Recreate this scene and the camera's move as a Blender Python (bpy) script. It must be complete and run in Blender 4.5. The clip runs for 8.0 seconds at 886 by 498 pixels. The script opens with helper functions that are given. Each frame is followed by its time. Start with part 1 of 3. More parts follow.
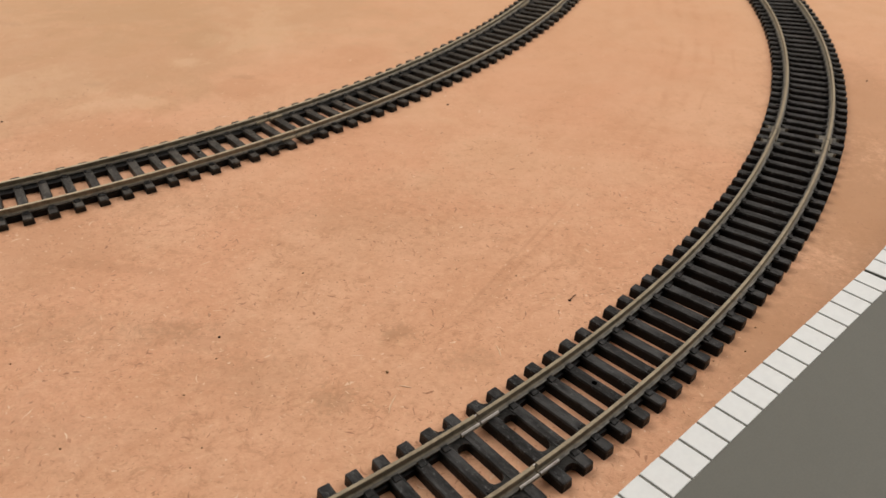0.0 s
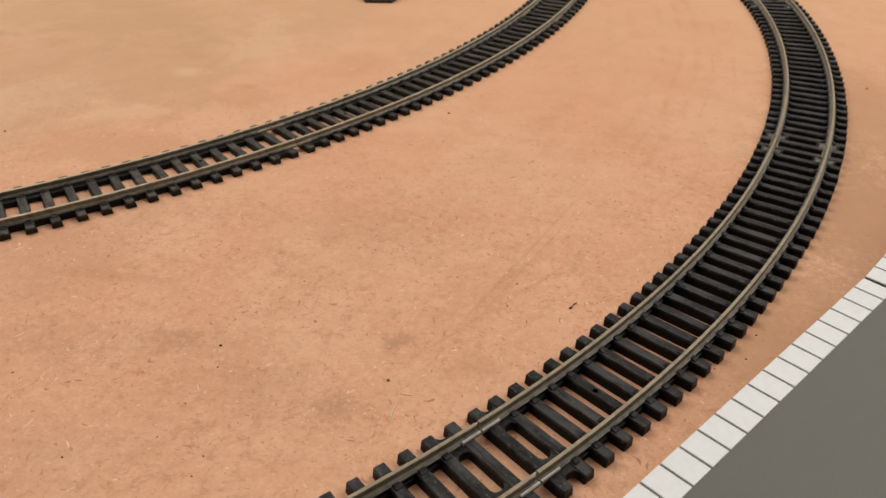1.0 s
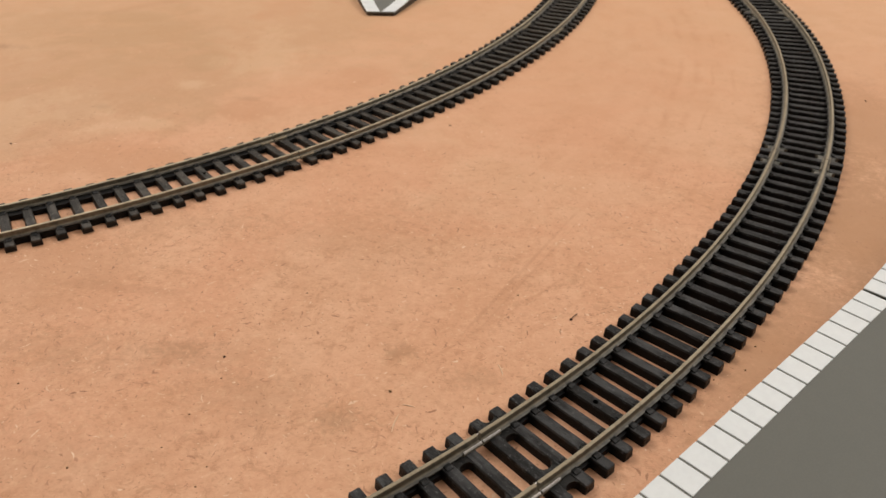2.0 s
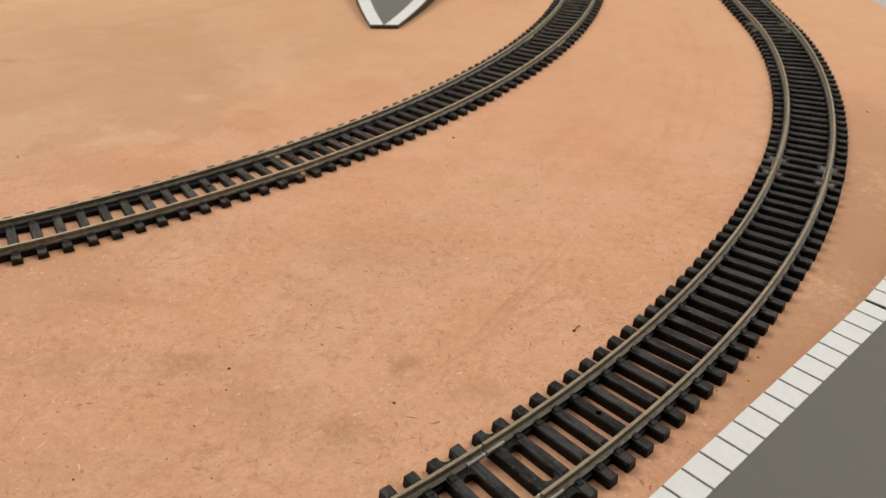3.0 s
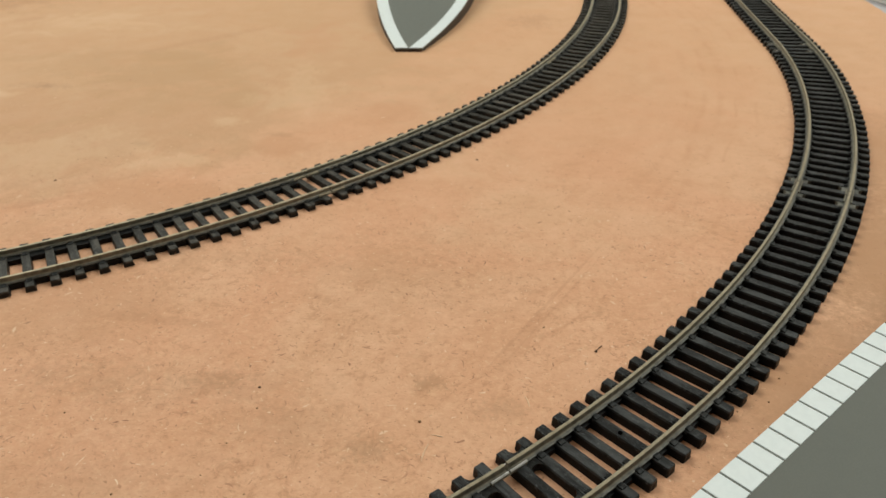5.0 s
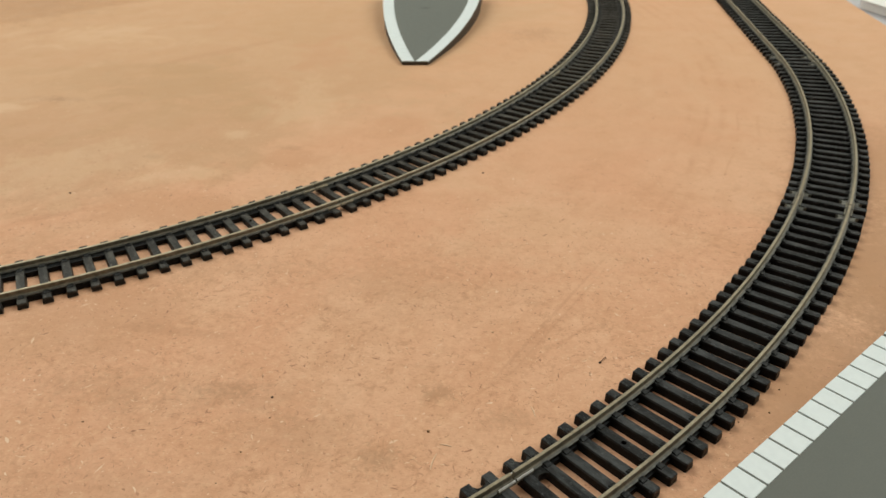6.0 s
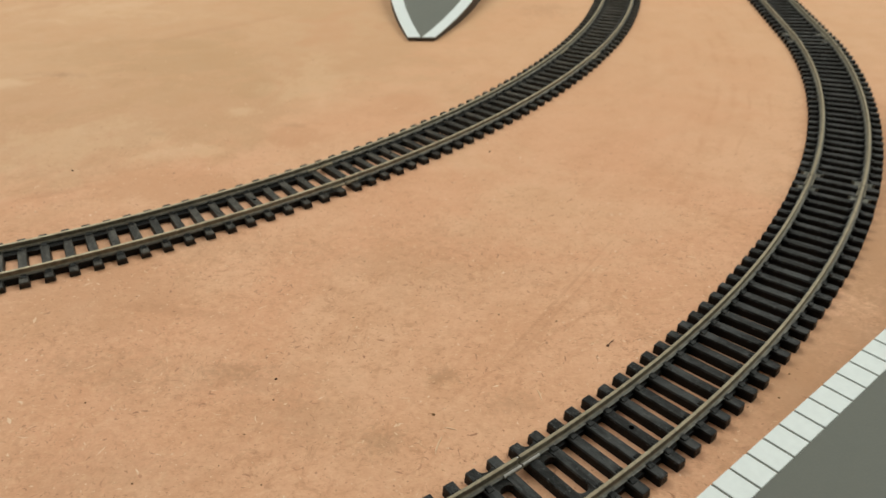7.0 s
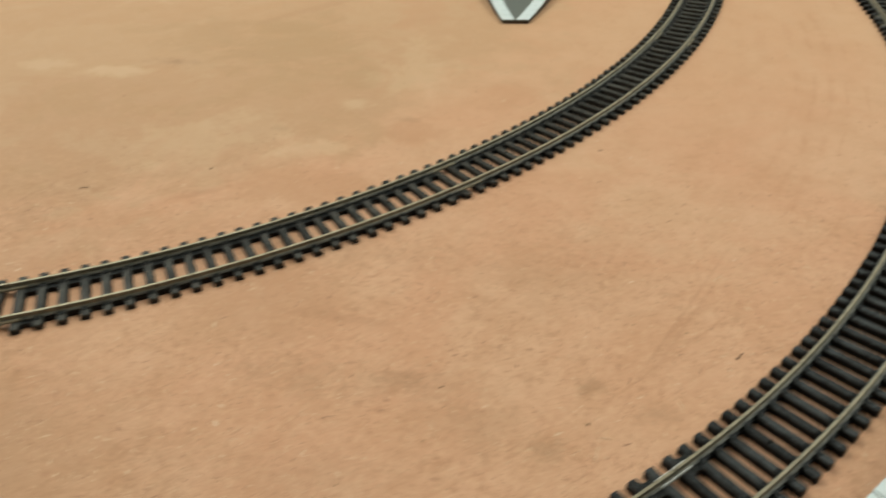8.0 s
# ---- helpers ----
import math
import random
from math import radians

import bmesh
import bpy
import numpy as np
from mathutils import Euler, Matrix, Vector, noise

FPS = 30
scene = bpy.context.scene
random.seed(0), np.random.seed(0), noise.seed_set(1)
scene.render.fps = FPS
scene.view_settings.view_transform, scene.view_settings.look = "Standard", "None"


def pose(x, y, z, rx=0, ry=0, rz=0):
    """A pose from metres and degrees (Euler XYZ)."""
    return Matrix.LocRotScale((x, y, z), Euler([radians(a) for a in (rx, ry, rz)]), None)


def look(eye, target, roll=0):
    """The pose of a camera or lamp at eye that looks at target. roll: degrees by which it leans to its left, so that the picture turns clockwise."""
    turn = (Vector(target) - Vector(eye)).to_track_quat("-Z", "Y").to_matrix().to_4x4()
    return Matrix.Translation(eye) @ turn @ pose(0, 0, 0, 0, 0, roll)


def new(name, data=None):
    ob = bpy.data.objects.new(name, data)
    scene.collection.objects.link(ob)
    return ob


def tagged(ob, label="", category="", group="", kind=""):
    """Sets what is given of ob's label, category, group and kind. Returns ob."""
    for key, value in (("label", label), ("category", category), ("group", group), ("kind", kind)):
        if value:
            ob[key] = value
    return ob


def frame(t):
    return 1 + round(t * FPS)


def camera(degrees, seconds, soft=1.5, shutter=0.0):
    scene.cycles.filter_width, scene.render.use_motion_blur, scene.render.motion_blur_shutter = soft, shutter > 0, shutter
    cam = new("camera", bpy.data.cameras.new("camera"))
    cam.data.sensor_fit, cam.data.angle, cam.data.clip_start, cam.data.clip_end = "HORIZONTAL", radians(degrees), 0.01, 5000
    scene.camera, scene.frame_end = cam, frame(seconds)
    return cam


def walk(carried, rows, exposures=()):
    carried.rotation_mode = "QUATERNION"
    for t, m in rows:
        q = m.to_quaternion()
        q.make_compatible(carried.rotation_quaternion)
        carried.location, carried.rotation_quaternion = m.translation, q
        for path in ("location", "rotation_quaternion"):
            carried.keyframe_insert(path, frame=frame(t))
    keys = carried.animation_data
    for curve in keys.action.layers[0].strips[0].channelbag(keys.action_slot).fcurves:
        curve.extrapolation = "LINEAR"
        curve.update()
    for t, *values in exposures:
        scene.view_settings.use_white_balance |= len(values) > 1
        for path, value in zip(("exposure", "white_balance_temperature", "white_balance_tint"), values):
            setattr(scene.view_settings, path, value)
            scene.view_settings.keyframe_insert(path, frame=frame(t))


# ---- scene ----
# A model railway on a board: the unit of the plan below is the millimetre, MM turns it into metres.
MM = 0.001

# ---- camera ----
cam = camera(57.63, 8.0, soft=1.5, shutter=0.65)
# focused on the near track, so that the far end of the board is a little soft
cam.data.dof.use_dof, cam.data.dof.focus_distance, cam.data.dof.aperture_fstop = True, 0.2, 42.0
# seconds, eye in metres, yaw, pitch, roll in degrees
PATH = [
    (0, 0.00005, 0.00001, 0.13357, 0.000, -34.335, 1.256),
    (0.5, 0.00005, -0.00007, 0.13321, 0.047, -34.055, 1.111),
    (1, 0.00027, -0.00044, 0.13389, 0.167, -33.760, 1.078),
    (1.5, 0.00028, -0.00190, 0.13526, 0.214, -33.351, 1.028),
    (1.7, 0.00033, -0.00170, 0.13535, 0.281, -33.266, 1.004),
    (2.8, 0.00045, -0.00265, 0.13625, 0.580, -32.389, 0.750),
    (3, 0.00055, -0.00278, 0.13646, 0.689, -32.300, 0.621),
    (3.5, 0.00118, -0.00466, 0.13874, 1.075, -32.051, 0.392),
    (4, 0.00024, -0.00515, 0.13935, 1.567, -31.820, 0.190),
    (4.2, 0.00053, -0.00543, 0.13946, 1.789, -31.764, -0.002),
    (4.5, 0.00026, -0.00565, 0.13966, 2.080, -31.621, -0.111),
    (4.8, 0.00000, -0.00586, 0.14022, 2.443, -31.397, -0.313),
    (5, 0.00014, -0.00658, 0.14086, 2.585, -31.174, -0.361),
    (5.2, -0.00000, -0.00741, 0.14167, 2.796, -30.919, -0.479),
    (6.3, -0.00080, -0.01104, 0.14569, 2.980, -30.624, -0.540),
    (6.5, -0.00061, -0.01060, 0.14466, 3.048, -30.798, -0.618),
    (6.6, -0.00073, -0.01018, 0.14504, 3.045, -31.073, -0.518),
    (6.8, -0.00085, -0.00943, 0.14482, 3.204, -31.614, -0.448),
    (7, -0.00108, -0.00714, 0.14440, 3.379, -32.261, -0.462),
    (7.1, -0.00177, -0.00291, 0.14274, 3.484, -32.861, -0.558),
    (7.2, -0.00224, -0.00193, 0.14504, 3.790, -33.453, -0.482),
    (7.3, -0.00383, -0.00076, 0.14937, 3.929, -33.931, -0.503),
    (7.4, -0.00463, -0.00069, 0.15647, 4.333, -34.244, -0.795),
    (7.5, -0.00769, -0.00170, 0.16332, 4.498, -34.551, -0.670),
    (7.6, -0.01183, -0.00407, 0.16947, 4.923, -34.917, -1.001),
    (7.7, -0.01853, -0.00604, 0.17535, 5.014, -35.630, -0.885),
    (7.8, -0.02365, -0.00813, 0.17702, 5.503, -36.069, -1.064),
    (7.9, -0.03016, -0.00996, 0.17886, 5.690, -36.800, -1.205),
    (8, -0.03666, -0.01286, 0.17909, 6.008, -37.118, -1.447),
]
walk(cam, [(t, pose(x, y, z, 0, 0, yaw) @ pose(0, 0, 0, 90 + pitch) @ pose(0, 0, 0, 0, 0, roll)) for t, x, y, z, yaw, pitch, roll in PATH],
     exposures=[(0.0, 0.0, 6650, 13), (2.8, 0.0, 6640, 12), (3.5, 0.0, 6600, 9), (4.0, 0.0, 6560, 7), (4.4, 0.0, 6280, -1), (7.4, 0.0, 6280, -1), (8.0, -0.06, 6130, -7)])

# ---- light ----
world = bpy.data.worlds.new("world")
scene.world = world
world.use_nodes = True
world.node_tree.nodes["Background"].inputs[0].default_value = (0.9, 0.95, 1.0, 1)
world.node_tree.nodes["Background"].inputs[1].default_value = 0.02


def area_lamp(name, at, aim, wide, deep, watts, colour):
    data = bpy.data.lights.new(name, "AREA")
    data.shape, data.size, data.size_y, data.energy, data.color = "RECTANGLE", wide, deep, watts, colour
    ob = new(name, data)
    ob.matrix_world = look(at, aim)
    return ob


# two fluorescent ceiling panels: one on either side of the board
area_lamp("ceiling_panel_lamp", (-1.35, 1.22, 1.62), (-1.35, 1.22, 0), 1.9, 2.0, 43.5, (1.0, 0.95, 0.89))
area_lamp("ceiling_panel_lamp", (1.5, 1.12, 1.62), (1.5, 1.12, 0), 1.8, 2.0, 41, (1.0, 0.95, 0.89))


# ---- materials ----
class Nodes:
    """A node material with a Principled shader."""

    def __init__(self, name, colour=(0.5, 0.5, 0.5), rough=0.5, metal=0.0, spec=0.5):
        self.mat = bpy.data.materials.new(name)
        self.mat.use_nodes = True
        self.tree = self.mat.node_tree
        self.bsdf = self.tree.nodes["Principled BSDF"]
        self.bsdf.inputs["Base Color"].default_value = (*colour, 1)
        self.bsdf.inputs["Roughness"].default_value = rough
        self.bsdf.inputs["Metallic"].default_value = metal
        self.bsdf.inputs["Specular IOR Level"].default_value = spec

    def node(self, kind, **values):
        n = self.tree.nodes.new(kind)
        for key, value in values.items():
            if isinstance(value, bpy.types.NodeSocket):
                self.tree.links.new(value, n.inputs[key.replace("_", " ")])
            else:
                n.inputs[key.replace("_", " ")].default_value = value
        return n

    def link(self, a, b):
        self.tree.links.new(a, b)
        return b

    def coords(self, scale=(1, 1, 1), turn=0.0, shift=(0, 0, 0), kind="Object"):
        """Coordinates in millimetres of the object, stretched by scale."""
        c = self.tree.nodes.new("ShaderNodeTexCoord")
        m = self.tree.nodes.new("ShaderNodeMapping")
        m.inputs["Scale"].default_value = [1000 * s for s in scale]
        m.inputs["Rotation"].default_value = (0, 0, radians(turn))
        m.inputs["Location"].default_value = shift
        self.link(c.outputs[kind], m.inputs["Vector"])
        return m.outputs[0]

    def noise(self, vector, scale, detail=3.0, rough=0.55, twist=0.0):
        n = self.node("ShaderNodeTexNoise", Vector=vector, Scale=scale, Detail=detail, Roughness=rough, Distortion=twist)
        return n.outputs["Fac"]

    def ramp(self, value, lo, hi, a=0.0, b=1.0):
        n = self.tree.nodes.new("ShaderNodeMapRange")
        n.interpolation_type = "SMOOTHSTEP"
        for k, v in zip(("From Min", "From Max", "To Min", "To Max"), (lo, hi, a, b)):
            n.inputs[k].default_value = v
        self.link(value, n.inputs["Value"])
        return n.outputs[0]

    def math(self, op, a, b=0.0):
        n = self.tree.nodes.new("ShaderNodeMath")
        n.operation = op
        for k, v in enumerate((a, b)):
            if isinstance(v, bpy.types.NodeSocket):
                self.link(v, n.inputs[k])
            else:
                n.inputs[k].default_value = v
        return n.outputs[0]

    def mix(self, fac, a, b, how="MIX"):
        n = self.tree.nodes.new("ShaderNodeMix")
        n.data_type, n.blend_type = "RGBA", how
        for k, v in ((0, fac), (6, a), (7, b)):
            if isinstance(v, bpy.types.NodeSocket):
                self.link(v, n.inputs[k])
            else:
                n.inputs[k].default_value = (*v, 1) if isinstance(v, tuple) else v
        return n.outputs[2]

    def colour(self, socket):
        self.link(socket, self.bsdf.inputs["Base Color"])

    def rough(self, socket):
        self.link(socket, self.bsdf.inputs["Roughness"])

    def bump(self, height, strength=0.3, far=0.0001):
        n = self.node("ShaderNodeBump", Height=height, Strength=strength, Distance=far)
        self.link(n.outputs[0], self.bsdf.inputs["Normal"])


def make_board_material():
    m = Nodes("raw_fibreboard", rough=0.6, spec=0.14)
    v = m.coords()

    def away_from(centre, stretch=(1.0, 1.0)):
        c = m.tree.nodes.new("ShaderNodeVectorMath")
        c.operation = "DISTANCE"
        m.link(m.coords((1 / stretch[0], 1 / stretch[1], 0)), c.inputs[0])
        c.inputs[1].default_value = (centre[0] / stretch[0], centre[1] / stretch[1], 0)
        return c.outputs["Value"]

    broad = m.ramp(m.noise(v, 0.011, 4, 0.62, 0.8), 0.36, 0.64)
    cloud = m.ramp(m.noise(v, 0.045, 5, 0.65, 0.6), 0.38, 0.68)
    ragged_edge = m.math("MULTIPLY", m.math("SUBTRACT", m.noise(v, 0.016, 6, 0.62, 0.5), 0.5), 190.0)
    col = m.mix(broad, (0.655, 0.358, 0.22), (0.675, 0.4, 0.254))
    col = m.mix(m.math("MULTIPLY", cloud, 0.38), col, (0.555, 0.295, 0.165))
    # a pale film of dust inside the inner loop
    inside = m.math("ADD", away_from(LEFT_CENTRE), ragged_edge)
    col = m.mix(m.ramp(inside, 375.0, 425.0, 0.8, 0.0), col, (0.53, 0.318, 0.187))
    # ragged patches where the film lies thicker, and wiped ones
    patch = m.noise(m.coords((1.0, 1.3, 1), 24), 0.0095, 5, 0.58, 0.5)
    col = m.mix(m.math("MULTIPLY", m.ramp(patch, 0.50, 0.535, 0.0, 0.6), m.ramp(inside, 395.0, 440.0, 1.0, 0.0)), col, (0.58, 0.366, 0.225))
    col = m.mix(m.math("MULTIPLY", m.ramp(patch, 0.45, 0.40, 0.0, 0.4), m.ramp(inside, 395.0, 440.0, 1.0, 0.0)), col, (0.50, 0.305, 0.17))
    # darker brown beyond a straight slanting line at the far left
    cross = m.tree.nodes.new("ShaderNodeVectorMath")
    cross.operation = "DOT_PRODUCT"
    m.link(v, cross.inputs[0])
    cross.inputs[1].default_value = (-0.648, 0.761, 0)
    beyond = m.math("ADD", m.math("SUBTRACT", cross.outputs["Value"], 609.0), m.math("MULTIPLY", ragged_edge, 0.05))
    place = m.tree.nodes.new("ShaderNodeSeparateXYZ")
    m.link(v, place.inputs[0])
    far_off = m.ramp(m.math("ADD", place.outputs["Y"], ragged_edge), 430.0, 500.0)
    col = m.mix(m.math("MULTIPLY", m.ramp(beyond, -3.0, 6.0, 0.0, 0.85), far_off), col, (0.44, 0.235, 0.122))
    # towards the back the colour turns yellower and the grain fades
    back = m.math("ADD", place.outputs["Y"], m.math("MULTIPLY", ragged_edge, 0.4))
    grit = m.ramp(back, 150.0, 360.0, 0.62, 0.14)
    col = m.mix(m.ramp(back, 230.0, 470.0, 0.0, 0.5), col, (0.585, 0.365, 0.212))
    # fine grain: fibre pressed in all directions, soft mottling, and worn spots where it gathers
    gather = m.ramp(m.noise(v, 0.03, 4, 0.6), 0.40, 0.60, 0.35, 1.0)
    dab = m.ramp(back, 150.0, 360.0, 1.0, 0.2)
    gather = m.math("MULTIPLY", gather, dab)
    for turn, lift, tone, amount in ((20, 0.0, (0.40, 0.20, 0.10), 0.34), (75, 3.1, (0.78, 0.53, 0.34), 0.36), (-35, 7.7, (0.42, 0.21, 0.105), 0.32), (-70, 5.2, (0.76, 0.50, 0.31), 0.34)):
        strand = m.noise(m.coords((0.7, 1.5, 1), turn, (lift, lift, 0)), 0.62, 4, 0.62, 0.7)
        col = m.mix(m.math("MULTIPLY", m.math("MULTIPLY", m.ramp(strand, 0.56, 0.70), amount), grit), col, tone)
    speck = m.noise(v, 1.2, 3, 0.65, 0.5)
    col = m.mix(m.math("MULTIPLY", m.ramp(speck, 0.55, 0.70), m.math("MULTIPLY", grit, 0.32)), col, (0.38, 0.20, 0.105))
    col = m.mix(m.math("MULTIPLY", m.ramp(speck, 0.45, 0.30), m.math("MULTIPLY", grit, 0.30)), col, (0.77, 0.51, 0.33))
    mottle = m.noise(v, 0.36, 6, 0.76, 0.5)
    col = m.mix(m.math("MULTIPLY", m.ramp(mottle, 0.53, 0.65), m.math("MULTIPLY", gather, 0.60)), col, (0.43, 0.22, 0.12))
    col = m.mix(m.math("MULTIPLY", m.ramp(mottle, 0.47, 0.34), m.math("MULTIPLY", dab, 0.42)), col, (0.75, 0.475, 0.30))
    blotch = m.noise(m.coords((1, 1, 1), 0, (31, 7, 0)), 0.15, 7, 0.78, 0.8)
    col = m.mix(m.math("MULTIPLY", m.math("MULTIPLY", m.ramp(blotch, 0.54, 0.62), 0.52), gather), col, (0.46, 0.25, 0.14))
    col = m.mix(m.math("MULTIPLY", m.ramp(blotch, 0.47, 0.36), m.math("MULTIPLY", dab, 0.34)), col, (0.74, 0.455, 0.295))
    # dark flecks of bark lying in several directions, each a cell of its own size
    fleck_fade = m.ramp(back, 170.0, 400.0, 1.0, 0.5)
    for turn, stretch, scale, rare in ((15, (1.0, 1.5, 1), 0.42, 0.68), (62, (0.75, 2.0, 1), 0.30, 0.64), (-28, (0.7, 2.1, 1), 0.27, 0.64), (-80, (0.8, 1.8, 1), 0.34, 0.68)):
        cell = m.node("ShaderNodeTexVoronoi", Vector=m.coords(stretch, turn), Scale=scale, Randomness=1.0)
        pick = m.ramp(m.math("FRACT", m.math("MULTIPLY", cell.outputs["Color"], 7.31)), rare, 0.98)
        dot = m.math("MULTIPLY", m.ramp(m.math("ADD", cell.outputs["Distance"], m.math("MULTIPLY", speck, 0.35)), 0.31, 0.22), pick)
        col = m.mix(m.math("MULTIPLY", m.math("MULTIPLY", dot, 0.6), fleck_fade), col, (0.345, 0.16, 0.078))
    # dirt stains, and shade painted along the platform: centre and reach in millimetres, depth
    ragged = m.math("MULTIPLY", m.math("SUBTRACT", m.noise(v, 0.10, 8, 0.78, 0.8), 0.5), 3.6)
    ragged = m.math("ADD", ragged, m.math("MULTIPLY", m.math("SUBTRACT", m.noise(v, 0.55, 6, 0.75, 0.4), 0.5), 3.0))
    for x, y, rx, ry, depth in STAINS_AND_SHADE:
        spread = m.math("ADD", away_from((x, y), (rx, ry)), ragged)
        col = m.mix(m.ramp(spread, -0.1, 1.3, depth, 0.0), col, (0.40, 0.235, 0.135))
    # brown tone, deepened beside the platform to stand for its shade
    for x, y, rx, ry, depth in BROWN_AND_SHADE:
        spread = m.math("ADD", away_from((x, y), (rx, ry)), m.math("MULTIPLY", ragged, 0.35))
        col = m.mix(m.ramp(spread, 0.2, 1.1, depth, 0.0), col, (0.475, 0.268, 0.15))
    billow = m.math("ADD", m.math("MULTIPLY", ragged, 0.45), m.math("MULTIPLY", m.math("SUBTRACT", m.noise(v, 0.035, 3, 0.55, 1.2), 0.5), 3.0))
    for patches, tone in ((OLIVE_PATCHES, (0.50, 0.308, 0.172)), (BARE_PATCHES, (0.56, 0.305, 0.175))):
        for x, y, rx, ry, depth in patches:
            spread = m.math("ADD", away_from((x, y), (rx, ry)), m.math("MULTIPLY", billow, 0.8))
            col = m.mix(m.ramp(spread, 0.35, 1.05, depth, 0.0), col, tone)
    for x, y, rx, ry, depth in PALE_PATCHES:
        spread = m.math("ADD", away_from((x, y), (rx, ry)), m.math("MULTIPLY", billow, 1.0))
        col = m.mix(m.ramp(spread, 0.2, 1.1, depth, 0.0), col, (0.70, 0.49, 0.315))
    # straight scuffs: centre, heading, half length and half width, depth
    for x, y, heading, reach, half, depth in SCUFFS:
        along, across = m.tree.nodes.new("ShaderNodeVectorMath"), m.tree.nodes.new("ShaderNodeVectorMath")
        c, d = math.cos(radians(heading)), math.sin(radians(heading))
        sums = []
        for n, axis, size in ((along, (c, d), reach), (across, (-d, c), half)):
            n.operation = "DOT_PRODUCT"
            m.link(v, n.inputs[0])
            n.inputs[1].default_value = (axis[0], axis[1], 0)
            q = m.math("MULTIPLY", m.math("SUBTRACT", n.outputs["Value"], x * axis[0] + y * axis[1]), 1 / size)
            sums.append(m.math("MULTIPLY", q, q))
        spread = m.math("ADD", m.math("ADD", *sums), m.math("MULTIPLY", ragged, 0.5))
        col = m.mix(m.ramp(spread, 0.1, 1.0, depth, 0.0), col, (0.43, 0.225, 0.125))
    # rub marks that run round beside the outer track
    away = m.math("ADD", away_from(RIGHT_CENTRE), m.math("MULTIPLY", m.noise(v, 0.02, 2), 10.0))
    broken = m.ramp(m.noise(v, 0.03, 4, 0.6), 0.42, 0.6)
    for ring, half, depth in ((433, 3.0, 0.2), (440.5, 1.0, 0.2), (425, 2.5, 0.2), (389, 7.0, 0.1), (450, 1.5, 0.15), (416, 3.0, 0.13), (400, 6.0, 0.1)):
        off = m.math("ABSOLUTE", m.math("SUBTRACT", away, ring + 5.0))
        col = m.mix(m.math("MULTIPLY", m.ramp(off, 0.0, half, depth, 0.0), broken), col, (0.47, 0.23, 0.12))
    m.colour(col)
    m.rough(m.ramp(m.noise(v, 0.06, 4), 0.3, 0.7, 0.55, 0.72))
    m.bump(m.math("ADD", m.math("MULTIPLY", speck, 0.5), m.noise(m.coords((0.6, 1.6, 1), 30), 1.2, 4)), 0.25, 0.00008)
    return m.mat


def make_plastic(name, dark, dust, rough, dust_shade_split=0.0):
    """Moulded plastic; dusty and rubbed above a height, shade painted into the sides below."""
    m = Nodes(name, rough=rough, spec=0.17)
    info = m.tree.nodes.new("ShaderNodeObjectInfo")
    v = m.coords()
    cut = m.tree.nodes.new("ShaderNodeSeparateXYZ")
    m.link(v, cut.inputs[0])
    # the low sides stay near black, standing for their shade
    worn = m.ramp(cut.outputs["Z"], dust_shade_split - 0.5, dust_shade_split + 0.1)
    shade = m.math("MULTIPLY", info.outputs["Random"], 40.0)
    own = m.tree.nodes.new("ShaderNodeVectorMath")
    m.link(m.coords((0.45, 1.5, 1.0)), own.inputs[0])
    m.link(shade, own.inputs[1])
    grain = m.noise(own.outputs[0], 1.1, 5, 0.65)
    col = m.mix(m.math("MULTIPLY", m.ramp(grain, 0.36, 0.70), worn), dark, tuple(0.19 * c for c in dust))
    flaws = m.tree.nodes.new("ShaderNodeVectorMath")
    m.link(m.coords((0.75, 1.1, 1.0)), flaws.inputs[0])
    m.link(shade, flaws.inputs[1])
    fleck = m.noise(flaws.outputs[0], 0.95, 6, 0.75)
    col = m.mix(m.math("MULTIPLY", m.math("MULTIPLY", m.ramp(fleck, 0.53, 0.70), 0.9), worn), col, tuple(1.25 * c for c in dust))
    film = m.noise(own.outputs[0], 0.22, 4, 0.6)
    col = m.mix(m.math("MULTIPLY", m.math("MULTIPLY", m.ramp(film, 0.44, 0.66), 0.5), worn), col, dust)
    col = m.mix(m.math("MULTIPLY", m.math("MULTIPLY", info.outputs["Random"], 0.12), worn), col, dust)
    m.colour(col)
    m.rough(m.ramp(m.noise(v, 0.9, 4), 0.3, 0.7, rough - 0.1, rough + 0.15))
    m.bump(m.math("ADD", grain, m.noise(v, 1.6, 4, 0.7)), 0.5, 0.00014)
    return m.mat


def make_rail(name, bright, dull, rough, metal):
    m = Nodes(name, rough=rough, metal=metal)
    v = m.coords()
    streak = m.noise(v, 0.5, 5, 0.65)
    col = m.mix(m.ramp(streak, 0.38, 0.7), bright, dull)
    col = m.mix(m.math("MULTIPLY", m.ramp(m.noise(v, 0.06, 3), 0.5, 0.7), 0.5), col, dull)
    m.colour(col)
    m.rough(m.ramp(m.noise(v, 1.3, 4), 0.3, 0.7, rough - 0.08, rough + 0.12))
    m.bump(m.noise(v, 2.5, 4), 0.2, 0.00004)
    return m.mat


